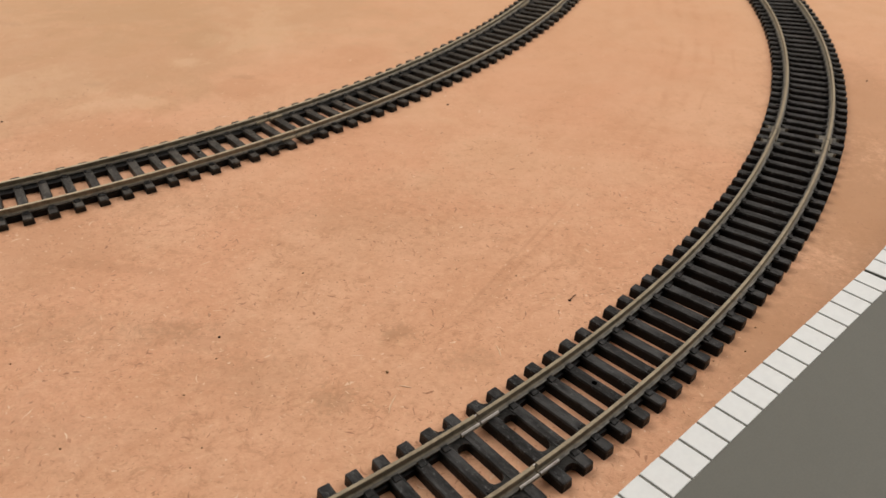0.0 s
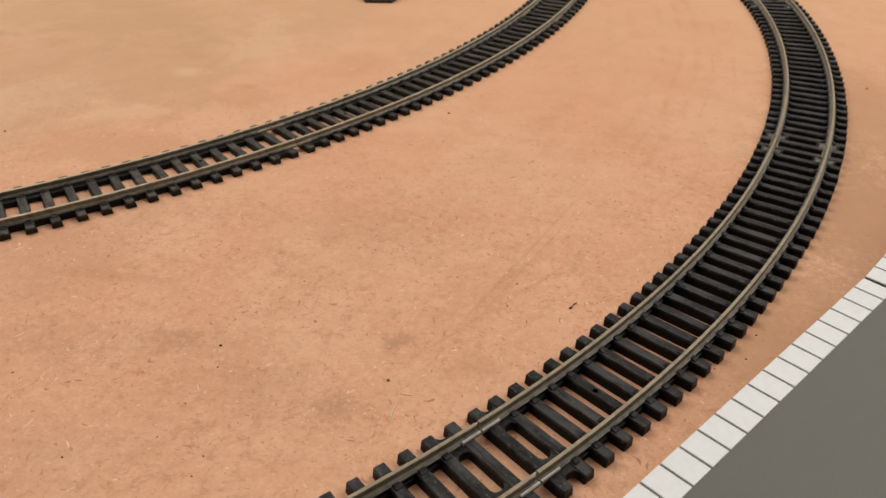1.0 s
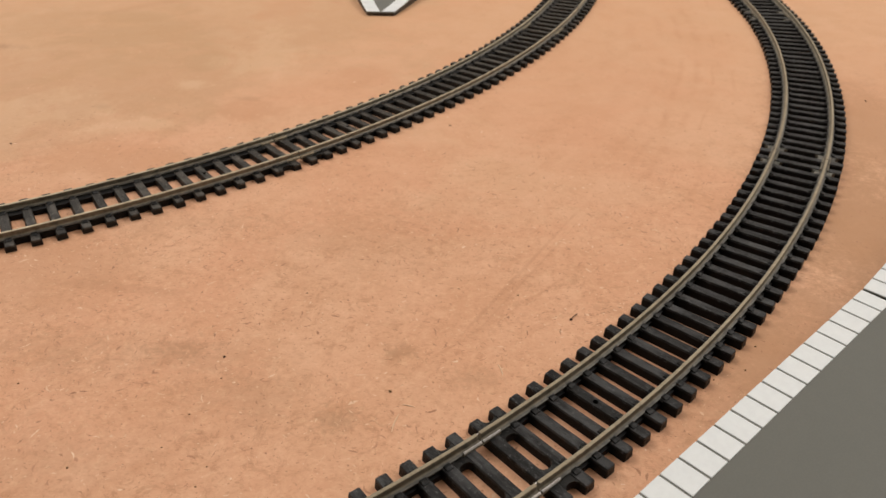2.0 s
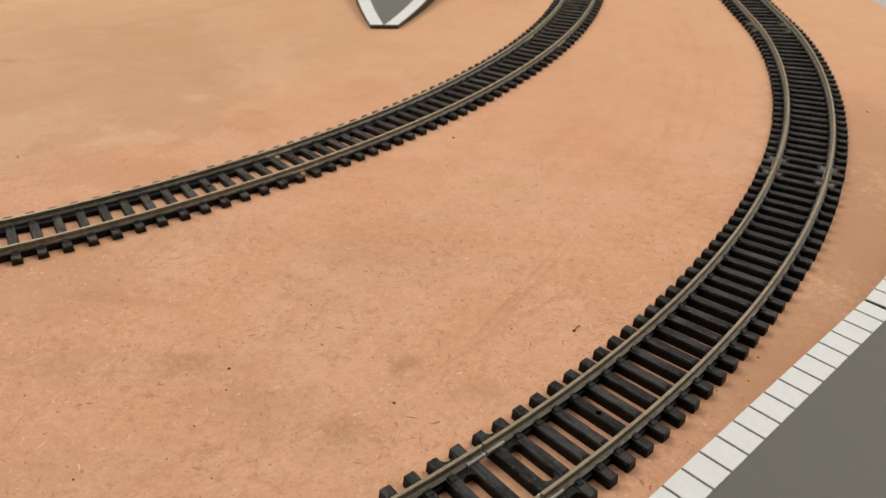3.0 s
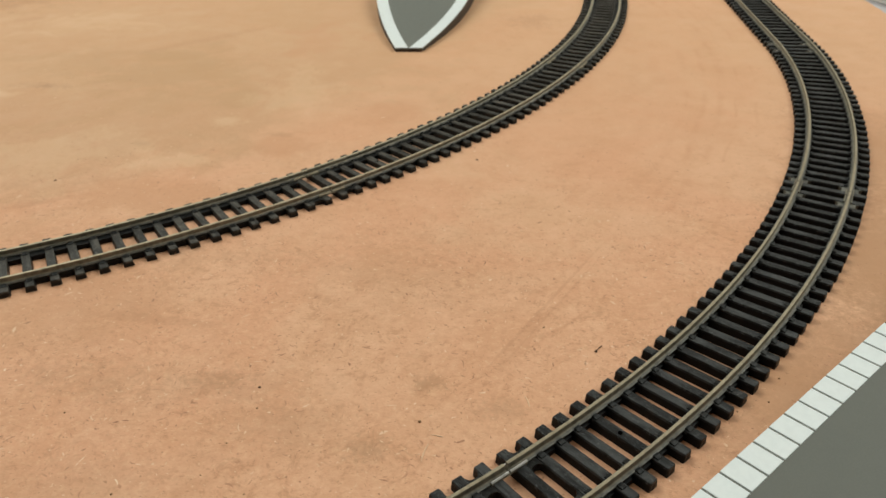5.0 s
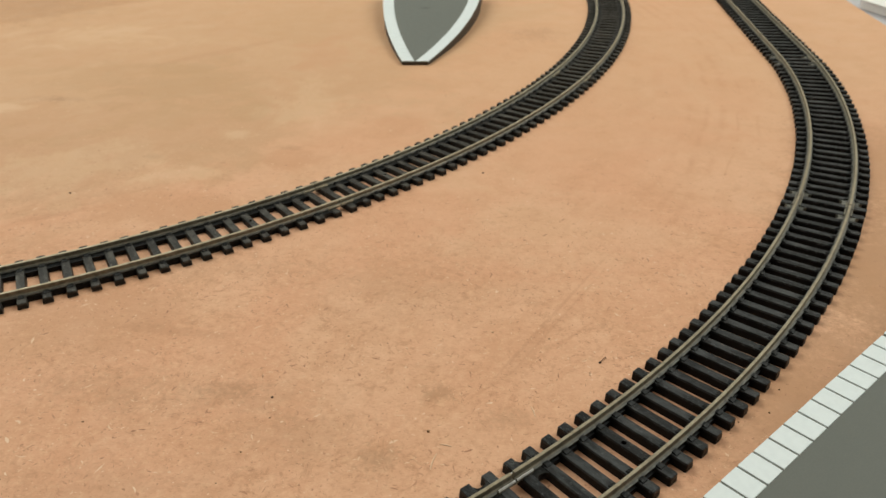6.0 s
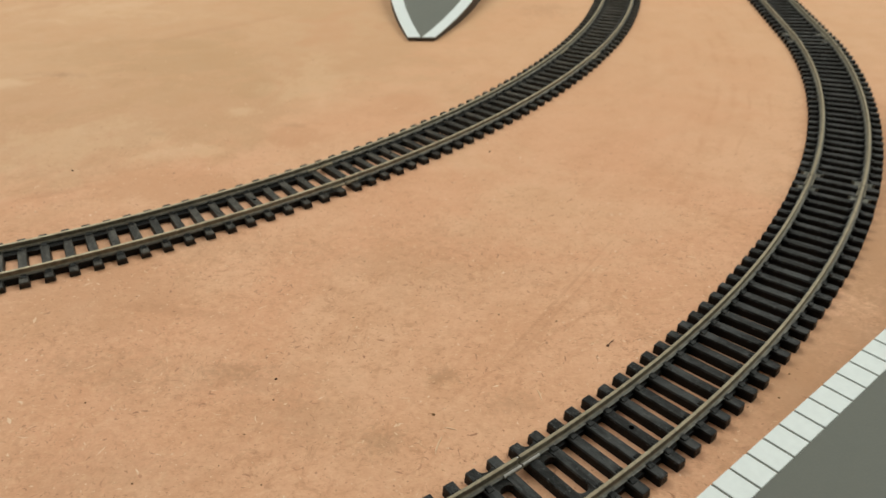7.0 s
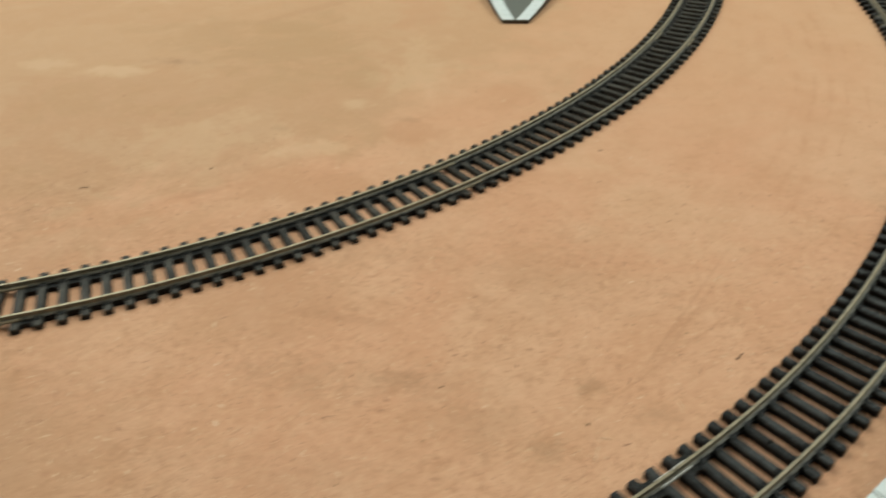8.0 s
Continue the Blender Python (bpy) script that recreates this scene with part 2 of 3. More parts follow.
def make_paint(name, colour, other, rough, grain=0.9, bump=0.15, dirt=0.25, smudge=None):
    m = Nodes(name, rough=rough, spec=0.4)
    v = m.coords()
    col = m.mix(m.ramp(m.noise(v, grain, 5, 0.6), 0.35, 0.7), colour, other)
    col = m.mix(m.math("MULTIPLY", m.ramp(m.noise(v, 0.09, 4, 0.65), 0.55, 0.8), dirt), col, tuple(0.7 * c for c in other))
    if smudge:
        x, y, rx, ry = smudge
        far = m.tree.nodes.new("ShaderNodeVectorMath")
        far.operation = "DISTANCE"
        m.link(m.coords((1 / rx, 1 / ry, 0)), far.inputs[0])
        far.inputs[1].default_value = (x / rx, y / ry, 0)
        spread = m.math("ADD", far.outputs["Value"], m.math("MULTIPLY", m.math("SUBTRACT", m.noise(v, 0.5, 5, 0.7), 0.5), 1.6))
        col = m.mix(m.ramp(spread, 0.1, 1.1, 0.55, 0.0), col, tuple(0.35 * c for c in other))
    m.colour(col)
    m.rough(m.ramp(m.noise(v, 0.4, 4), 0.3, 0.7, rough - 0.02, rough + 0.03))
    m.bump(m.noise(v, 3.0, 4), bump, 0.00005)
    return m.mat


RIGHT_CENTRE, RIGHT_RADIUS = (-300.03, 480.31), 480.20
LEFT_CENTRE, LEFT_RADIUS = (-375.67, 613.64), 466.70
STAINS_AND_SHADE = (
    (-11.5, 157, 5, 4, 0.6), (-24, 211, 36, 26, 0.2), (-64, 153, 30, 9, 0.22), (-25, 133, 6, 5, 0.55), (-67, 157, 9, 3.5, 0.55), (7, 148, 6, 5, 0.4),
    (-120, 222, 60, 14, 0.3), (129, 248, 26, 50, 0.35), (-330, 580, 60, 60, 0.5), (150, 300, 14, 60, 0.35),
    (-95, 118, 40, 12, 0.2),
    (-230, 233, 15, 11, 0.4), (34, 506, 20, 19, 0.35), (-221, 381, 4, 5, 0.5), (-145, 310, 4, 3, 0.45), (-222, 381, 14, 5, 0.4), (-86, 321, 9, 4, 0.4), (-100, 156, 24, 8, 0.3),
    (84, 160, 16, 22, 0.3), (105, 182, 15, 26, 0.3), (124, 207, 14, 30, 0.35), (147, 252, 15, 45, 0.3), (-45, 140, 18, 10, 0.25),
)
# centre and reach, depth: brown tone, with the platform's shade painted in beside it
BROWN_AND_SHADE = ((92, 150, 46, 60, 0.7), (139, 222, 42, 66, 0.9), (174, 300, 42, 76, 0.75), (-200, 108, 85, 60, 0.7), (-120, 192, 40, 36, 0.35), (-215, 190, 50, 50, 0.35))
SCUFFS = ((22.5, 195, 59.5, 50, 0.8, 0.24), (26.5, 196, 59.5, 42, 0.5, 0.2), (14, 176, 60.8, 20, 3.0, 0.16), (156, 290, 62, 26, 0.9, 0.45), (146, 262, 58, 16, 3.0, 0.3), (-95, 183, -6, 26, 3.0, 0.25), (-67, 158.3, -4, 8, 2.2, 0.3), (-162, 462, 42.5, 54, 5.0, 0.17), (-165, 254, 24, 13, 3.0, 0.26), (-288, 504, 25, 14, 6.0, 0.2), (-148, 470, 46, 40, 2.0, 0.12))
# centre and reach in millimetres, depth: thick pale dust
PALE_PATCHES = ((-92, 379, 20, 46, 0.3), (-248, 368, 18, 7, 0.5), (-117, 336, 12, 8, 0.4), (-124, 293, 18, 9, 0.35), (-291, 373, 18, 8, 0.35), (-180, 301, 32, 31, 0.3), (-250, 497, 60, 26, 0.3), (-20, 300, 40, 30, 0.15), (20, 250, 30, 36, 0.15))
# centre and reach, depth: dull film that has yellowed
OLIVE_PATCHES = ((-162, 405, 44, 50, 0.6), (-114, 366, 10, 22, 0.55), (-215, 420, 50, 30, 0.4))
# centre and reach, depth: wiped bare beside the inner track
BARE_PATCHES = ((-83, 309, 18, 13, 0.6), (-132, 261, 40, 15, 0.6), (-185, 232, 40, 14, 0.4), (-40, 352, 24, 16, 0.4), (-92, 462, 26, 40, 0.4))
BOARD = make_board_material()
DUSTY_PLASTIC = make_plastic("dusty_black_plastic", (0.0165, 0.0157, 0.014), (0.132, 0.123, 0.108), 0.45, 1.7)
SLEEPER_PLASTIC = make_plastic("black_plastic", (0.0042, 0.0044, 0.0048), (0.088, 0.091, 0.093), 0.42, 2.2)
CLIP_PLASTIC = make_plastic("black_plastic_clip", (0.0022, 0.0025, 0.0028), (0.045, 0.047, 0.048), 0.40, 2.8)
PLATE_PLASTIC = make_plastic("black_plastic_plate", (0.004, 0.0042, 0.0044), (0.06, 0.06, 0.057), 0.45)
GREYED_PLASTIC = make_plastic("greyed_plastic_plate", (0.085, 0.084, 0.072), (0.32, 0.315, 0.27), 0.45)
RAIL_TOP = make_rail("worn_rail_head", (0.325, 0.28, 0.195), (0.225, 0.19, 0.13), 0.52, 0.35)
# inner rails: the highlight on the heads is put into this brighter colour
RAIL_SHINE = make_rail("highlit_rail_metal", (0.48, 0.42, 0.30), (0.33, 0.285, 0.20), 0.46, 0.45)
RAIL_SIDE = make_rail("dull_rail_side", (0.28, 0.252, 0.19), (0.16, 0.145, 0.112), 0.55, 0.25)
RAIL_FOOT = make_rail("grimy_rail_foot", (0.15, 0.145, 0.125), (0.075, 0.073, 0.064), 0.55, 0.3)
JOINER = make_rail("steel_joiner", (0.80, 0.79, 0.77), (0.60, 0.59, 0.57), 0.4, 0.3)
PLATFORM_GREY = make_paint("grey_platform_top", (0.116, 0.122, 0.107), (0.124, 0.130, 0.115), 0.6, 2.0, 0.2, 0.06)
TILE_WHITE = make_paint("white_edge_paint", (0.72, 0.772, 0.785), (0.685, 0.735, 0.75), 0.5, 0.5, 0.12, 0.2)
RAMP_GREY = make_paint("grey_ramp_top", (0.127, 0.135, 0.121), (0.139, 0.147, 0.132), 0.6, 2.0, 0.2, smudge=(9.5, 92.0, 5.0, 2.6))
PLATFORM_SIDE = make_paint("dark_platform_side", (0.035, 0.03, 0.028), (0.06, 0.05, 0.045), 0.6)
# brown darkened to hold the shade under the ramp's edge
RAMP_SIDE = make_paint("brown_shaded_ramp_side", (0.05, 0.036, 0.028), (0.036, 0.027, 0.022), 0.6)
WALL = make_paint("beige_wall_paint", (0.50, 0.47, 0.42), (0.47, 0.44, 0.39), 0.7, 0.02, 0.1)
CEILING = make_paint("white_ceiling_paint", (0.82, 0.81, 0.79), (0.79, 0.78, 0.76), 0.8, 0.02, 0.1)
FLOOR = make_paint("grey_floor_covering", (0.30, 0.29, 0.27), (0.26, 0.25, 0.235), 0.6, 0.05, 0.2)
TABLE = make_paint("pale_grey_worktop", (0.46, 0.45, 0.475), (0.43, 0.42, 0.445), 0.45, 0.3, 0.1)


def make_crumb_material(name, a, b):
    m = Nodes(name, rough=0.9, spec=0.1)
    m.colour(m.mix(m.noise(m.coords(), 2.0, 3), a, b))
    return m.mat


CRUMB = make_crumb_material("dark_crumb", (0.03, 0.02, 0.013), (0.09, 0.055, 0.035))
BROWN_CRUMB = make_crumb_material("brown_crumb", (0.17, 0.105, 0.055), (0.29, 0.19, 0.095))
WHITE_PLASTIC = make_paint("white_tray_plastic", (0.82, 0.81, 0.79), (0.78, 0.77, 0.75), 0.4, 0.2, 0.05)


# ---- building helpers ----
def mesh_of(name, bm, *mats):
    bmesh.ops.recalc_face_normals(bm, faces=bm.faces)
    me = bpy.data.meshes.new(name)
    bm.to_mesh(me)
    bm.free()
    for m in mats:
        me.materials.append(m)
    return me


def part(name, mesh, parent, m=None, label=""):
    """Links a mesh as one object under its thing or part."""
    ob = new(name, mesh)
    ob.parent = parent
    if m is not None:
        ob.matrix_basis = m
    return tagged(ob, label)


def block(bm, x0, x1, y0, y1, z0, z1, bevel=0.0, inset=0.0, rounds=1):
    """A box in millimetres, its upper face drawn in by inset, its upper edges bevelled."""
    k = inset
    co = [(x0, y0, z0), (x1, y0, z0), (x1, y1, z0), (x0, y1, z0), (x0 + k, y0 + k, z1), (x1 - k, y0 + k, z1), (x1 - k, y1 - k, z1), (x0 + k, y1 - k, z1)]
    vs = [bm.verts.new([c * MM for c in p]) for p in co]
    faces = [bm.faces.new([vs[n] for n in f]) for f in ((3, 2, 1, 0), (4, 5, 6, 7), (0, 1, 5, 4), (1, 2, 6, 5), (2, 3, 7, 6), (3, 0, 4, 7))]
    if bevel:
        edges = {e for f in faces[1:] for e in f.edges if e not in faces[0].edges[:]}
        bmesh.ops.bevel(bm, geom=list(edges), offset=bevel * MM, segments=rounds, affect="EDGES", profile=0.5)


def prism(bm, ring, z0, z1):
    """A straight prism over a ring of plan points in millimetres; z0 and z1 may be functions of the point."""
    low = [bm.verts.new((x * MM, y * MM, (z0(x, y) if callable(z0) else z0) * MM)) for x, y in ring]
    top = [bm.verts.new((x * MM, y * MM, (z1(x, y) if callable(z1) else z1) * MM)) for x, y in ring]
    n = len(ring)
    bm.faces.new(low[::-1])
    bm.faces.new(top)
    for k in range(n):
        bm.faces.new((low[k], low[(k + 1) % n], top[(k + 1) % n], top[k]))


class Arc:
    """A line of track along a circle; at(s, o) lies s degrees round it, o millimetres outwards."""

    def __init__(self, centre, radius):
        self.centre, self.radius = centre, radius

    def at(self, s, o):
        a = radians(s)
        return self.centre[0] + (self.radius + o) * math.cos(a), self.centre[1] + (self.radius + o) * math.sin(a)

    def turn(self, s):
        return s

    def span(self, length):
        return math.degrees(length / self.radius)


class Straight:
    """A straight line of track that leaves an arc at an angle; s in millimetres."""

    def __init__(self, arc, s, kink):
        self.start, self.angle = arc.at(s, 0), s + kink

    def at(self, s, o):
        a = radians(self.angle)
        return self.start[0] + o * math.cos(a) - s * math.sin(a), self.start[1] + o * math.sin(a) + s * math.cos(a)

    def turn(self, s):
        return self.angle

    def span(self, length):
        return length


def sweep(bm, line, shift, s0, s1, steps, profile, slots={}):
    """Sweeps a profile of (offset outwards, height) along a line; slots names the material of single sides of it."""
    rings = []
    for k in range(steps + 1):
        s = s0 + (s1 - s0) * k / steps
        ring = []
        for o, z in profile:
            x, y = line.at(s, shift + o)
            ring.append(bm.verts.new((x * MM, y * MM, z * MM)))
        rings.append(ring)
    n = len(profile)
    for a, b in zip(rings, rings[1:]):
        for k in range(n):
            f = bm.faces.new((a[k], a[(k + 1) % n], b[(k + 1) % n], b[k]))
            f.material_index = slots.get(k, 0)
    bm.faces.new(rings[0][::-1])
    bm.faces.new(rings[-1])


# ---- room, table, board ----
def slab(name, x0, x1, y0, y1, z0, z1, mat, label, category):
    bm = bmesh.new()
    block(bm, x0, x1, y0, y1, z0, z1)
    return tagged(new(name, mesh_of(name, bm, mat)), label, category, kind="structure")


X0, X1, Y0, Y1, ZF, ZC = -2700, 2700, -1900, 2800, -750, 1650
slab("floor", X0 - 100, X1 + 100, Y0 - 100, Y1 + 100, ZF - 100, ZF, FLOOR, "plain grey floor of the room", "floor")
slab("ceiling", X0 - 100, X1 + 100, Y0 - 100, Y1 + 100, ZC, ZC + 100, CEILING, "plain white painted ceiling of the room", "ceiling")
slab("wall_north", X0 - 100, X1 + 100, Y1, Y1 + 100, ZF, ZC, WALL, "plain beige painted wall of the room", "wall")
slab("wall_south", X0 - 100, X1 + 100, Y0 - 100, Y0, ZF, ZC, WALL, "plain beige painted wall of the room", "wall")
slab("wall_west", X0 - 100, X0, Y0, Y1, ZF, ZC, WALL, "plain beige painted wall of the room", "wall")
slab("wall_east", X1, X1 + 100, Y0, Y1, ZF, ZC, WALL, "plain beige painted wall of the room", "wall")

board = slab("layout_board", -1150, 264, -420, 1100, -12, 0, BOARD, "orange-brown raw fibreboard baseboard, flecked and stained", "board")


def make_table():
    table = tagged(new("table"), "pale grey worktop table under the railway board", "table")
    bm = bmesh.new()
    block(bm, -1200, 760, -470, 1150, -42, -12.2, 2)
    part("tabletop", mesh_of("tabletop", bm, TABLE), table)
    bm = bmesh.new()
    block(bm, -30, 30, -30, 30, ZF, -42.2, 1)
    leg = mesh_of("table_leg", bm, TABLE)
    for x in (-1140, 700):
        for y in (-410, 1090):
            part("leg", leg, table, pose(x * MM, y * MM, 0))


make_table()


def make_tray():
    tray = tagged(new("tray", None), "narrow shallow white plastic tray with rounded corners on the worktop", "tray")
    tray.matrix_basis = pose(0.313, 0.582, -0.0118, 0, 0, 20)
    bm = bmesh.new()

    def ring(w, d, r, z):
        out = []
        for cx, cy, a0 in ((w - r, d - r, 0), (r - w, d - r, 90), (r - w, r - d, 180), (w - r, r - d, 270)):
            for k in range(7):
                a = radians(a0 + 15 * k)
                out.append(bm.verts.new(((cx + r * math.cos(a)) * MM, (cy + r * math.sin(a)) * MM, z * MM)))
        return out

    rings = [ring(10, 53, 6, 0), ring(11, 54, 7, 6), ring(12, 55, 8, 6.3), ring(12, 55, 8, 7), ring(10.2, 53.2, 6.4, 7), ring(9.6, 52.6, 6, 5.2)]
    for a, b in zip(rings, rings[1:]):
        for k in range(28):
            bm.faces.new((a[k], a[(k + 1) % 28], b[(k + 1) % 28], b[k]))
    bm.faces.new(rings[0][::-1])
    bm.faces.new(rings[-1])
    part("shell", mesh_of("tray_shell", bm, WHITE_PLASTIC), tray)


make_tray()


# ---- track ----
GAUGE_HALF = 9.0  # half the distance between the middles of the rail heads
SLEEPER_TOP = 2.65


def rail_profile(foot, head):
    """Half outline of a flat-bottomed rail from the height of its foot to that of its head."""
    side = [(1.2, foot), (1.2, foot + 0.3), (0.62, foot + 0.5), (0.3, foot + 0.78), (0.3, head - 0.86), (0.47, head - 0.66), (0.47, head - 0.12), (0.37, head)]
    return [(-side[0][0], side[0][1]), *side, *((-o, z) for o, z in side[:0:-1])]


def web_profile(side, top, inward=0.0, lift=0.0):
    """Outline of the plastic strip under a rail that ties the sleepers together, wider towards the middle of the track."""
    shoulder = 1.45 + lift
    low = 1.6 + (inward if side > 0 else 0.0)
    high = 1.6 + (inward if side < 0 else 0.0)
    return [(-low, 0.02), (high, 0.02), (high - 0.1, shoulder), (0.9, shoulder + 0.1), (0.9, top - 0.3 + lift * 0.6), (-0.9, top - 0.3 + lift * 0.6), (-0.9, shoulder + 0.1), (0.1 - low, shoulder)]


def make_sleeper_mesh(width, hole, reach, top, mat):
    """Lies along x, with rounded edges and ends; a hole for a fixing pin goes down through its middle."""
    bm = bmesh.new()
    w, h, r = width / 2, top, 0.3
    half = [(w + 0.08, 0), (w - 0.2, h - r), (w - 0.26, h - 0.09), (w - r - 0.06, h)]

    def tube(stations):
        rings = []
        for x, inset, drop in stations:
            k = (w - inset) / w
            side = [(y * k, z * (h - drop) / h) for y, z in half]
            rings.append([bm.verts.new((x * MM, y * MM, z * MM)) for y, z in side + [(-y, z) for y, z in side[::-1]]])
        for a, b in zip(rings, rings[1:]):
            for k in range(8):
                bm.faces.new((a[k], a[(k + 1) % 8], b[(k + 1) % 8], b[k]))
        bm.faces.new(rings[0][::-1])
        bm.faces.new(rings[-1])

    near = [(reach, 0.34, 0.34), (reach - 0.1, 0.12, 0.12), (reach - 0.32, 0, 0)]
    far = [(-x, a, b) for x, a, b in near[::-1]]
    if not hole:
        tube(near + far)
        return mesh_of("sleeper", bm, mat)
    tube(near + [(1.4, 0, 0)])
    tube([(-1.4, 0, 0)] + far)
    n, q = 12, 0.72
    ring = [(q * math.cos(math.tau * k / n), q * math.sin(math.tau * k / n)) for k in range(n)]
    for side in (1, -1):
        arc = sorted((p for p in ring if p[1] * side >= -1e-6), key=lambda p: p[0])
        f = w - r - 0.06
        prism(bm, [*arc, (1.4, 0), (1.4, f * side), (-1.4, f * side), (-1.4, 0)], 0, h)
        lip = [(f * side, 0), *((y * side, z) for y, z in half)]
        a, b = ([bm.verts.new((x * MM, y * MM, z * MM)) for y, z in lip] for x in (-1.4, 1.4))
        for k in range(5):
            bm.faces.new((a[k], a[(k + 1) % 5], b[(k + 1) % 5], b[k]))
    return mesh_of("sleeper", bm, mat)


def make_clip_mesh():
    """A small moulded chair that leans on the foot of the rail."""
    bm = bmesh.new()
    t = SLEEPER_TOP
    rows = []
    for y in (-0.95, -0.75, 0.75, 0.95):
        low = 0.25 if abs(y) > 0.8 else 0.0
        rows.append([bm.verts.new((x * MM, y * MM, z * MM)) for x, z in ((1.0, t - 0.1), (2.7, t - 0.1), (2.5, t + 0.2 - low), (1.75, t + 0.42 - low), (1.0, t + 0.42 - low))])
    bm.faces.new(rows[0][::-1])
    bm.faces.new(rows[-1])
    for a, b in zip(rows, rows[1:]):
        for k in range(5):
            bm.faces.new((a[k], a[(k + 1) % 5], b[(k + 1) % 5], b[k]))
    return mesh_of("rail_clip", bm, CLIP_PLASTIC)


CLIP = make_clip_mesh()
SLEEPERS = {}


def track_section(line, s0, s1, count, width, label, holes=(), set_in=0.0, reach=14.5, greyed=(False, False), top=2.15, head=4.45, rails_in=0.2):
    """A piece of track on its moulded base, between two stations of its line."""
    base = tagged(new("track_section"), label, "track", "track sections")
    step = (s1 - s0) / count
    gap, joint = line.span(0.18), line.span(5.6)
    foot, raised = top - 0.06, top > 2.4
    for side in (-1, 1):
        shift = side * GAUGE_HALF - rails_in
        bm = bmesh.new()
        sweep(bm, line, shift, s0 + gap, s1 - gap, 60, rail_profile(foot, head), {7: 1, 8: 1, 9: 1, 1: 2, 2: 2, 14: 2, 15: 2})
        part("rail", mesh_of("rail", bm, RAIL_SIDE, RAIL_TOP if raised else RAIL_SHINE, RAIL_FOOT), base, label="dull nickel rail with a worn bright head")
        bm = bmesh.new()
        sweep(bm, line, shift, s0 + step * 0.5, s1 - step * 0.5, 60, web_profile(side, top) if raised else web_profile(side, top, 2.0, 0.35))
        part("sleeper_web", mesh_of("sleeper_web", bm, SLEEPER_PLASTIC), base)
        bm = bmesh.new()
        sweep(bm, line, shift, s0 - joint, s0 - joint * 0.04, 4, [(o, z + foot) for o, z in JOINER_PROFILE], {2: 1, 3: 1, 7: 1, 8: 1})
        sweep(bm, line, shift, s0 + joint * 0.04, s0 + joint, 4, [(o, z + foot) for o, z in JOINER_PROFILE], {2: 1, 3: 1, 7: 1, 8: 1})
        sweep(bm, line, shift, s0 - joint * 0.06, s0 + joint * 0.06, 1, [(-1.5, foot - 0.16), (1.5, foot - 0.16), (1.5, foot - 0.02), (-1.5, foot - 0.02)])
        part("rail_joiner", mesh_of("rail_joiner", bm, RAIL_SIDE, RAIL_SIDE if greyed[0] else JOINER if raised else RAIL_SHINE), base, label="steel rail joiner folded round the rail foot")
        for end, way, mat in ((s0, 1, GREYED_PLASTIC if greyed[0] else PLATE_PLASTIC), (s1, -1, GREYED_PLASTIC if greyed[1] else PLATE_PLASTIC)):
            for out in (-1, 1):
                part("joint_plate", joint_plate(line, shift, end, way * step, out, width, mat, top), base, label="moulded plastic plate beside the rail joint")
    for k in range(count):
        hole = k in holes
        key = (width, hole, reach, top, SLEEPER_PLASTIC if raised else DUSTY_PLASTIC)
        if key not in SLEEPERS:
            SLEEPERS[key] = make_sleeper_mesh(*key)
        s = s0 + step * (k + 0.5)
        x, y = line.at(s, -set_in)
        m = pose(x * MM, y * MM, 0.02 * MM, 0, 0, line.turn(s) + random.uniform(-0.4, 0.4)) @ pose(random.uniform(-0.1, 0.1) * MM, random.uniform(-0.08, 0.08) * MM, 0)
        sleeper = part("sleeper", SLEEPERS[key], base, m)
        if k in (0, count - 1):
            continue
        for side in (-1, 1):
            for turn in (0, 180):
                part("rail_clip", CLIP, sleeper, pose((side * GAUGE_HALF + set_in - rails_in) * MM, 0, (top - SLEEPER_TOP) * MM, 0, 0, turn))
    return base


JOINER_PROFILE = [(-1.45, -0.14), (1.45, -0.14), (1.45, 0.55), (1.25, 0.86), (0.95, 0.86), (0.95, -0.02), (-0.95, -0.02), (-0.95, 0.86), (-1.25, 0.86), (-1.45, 0.55)]


def joint_plate(line, shift, end, step, out, width, mat, top):
    """The plate between the last two sleepers, hollowed in a round towards the sleeper's middle."""
    bm = bmesh.new()
    clear = width / 2 / 6.6
    lo, hi = end + step * (0.5 + clear * 0.8), end + step * (1.5 - clear * 0.8)
    ring = []
    for s, o in ((lo, 1.1), (hi, 1.1)):
        ring.append(line.at(s, shift + out * o))
    for k in range(7):
        q = k / 6
        ring.append(line.at(hi + (lo - hi) * q, shift + out * (4.3 - 1.5 * math.sin(math.pi * q) ** 0.35)))
    area = sum(a[0] * b[1] - b[0] * a[1] for a, b in zip(ring, ring[1:] + ring[:1]))
    if area < 0:
        ring.reverse()
    prism(bm, ring, 0.1, top - 0.25)
    return mesh_of("joint_plate", bm, mat)


OUTER, INNER = Arc(RIGHT_CENTRE, RIGHT_RADIUS), Arc(LEFT_CENTRE, LEFT_RADIUS)
OUTER_LABEL = "curved model track with black sleepers on the board, outer loop"
INNER_LABEL = "curved model track with black sleepers on the board, inner loop"
STRAIGHT_LABEL = "straight model track with black sleepers, joined to the curve"
HIGH = dict(top=2.65, head=5.1, rails_in=0.55)
track_section(OUTER, -71.90, -49.14, 29, 3.2, OUTER_LABEL, (), 0.35, 14.7, **HIGH)
track_section(OUTER, -49.08, -26.36, 29, 3.2, OUTER_LABEL, (4,), 0.35, 14.7, (False, True), **HIGH)
track_section(OUTER, -26.36, -4.00, 29, 3.2, OUTER_LABEL, (), 0.35, 14.7, (True, True), **HIGH)
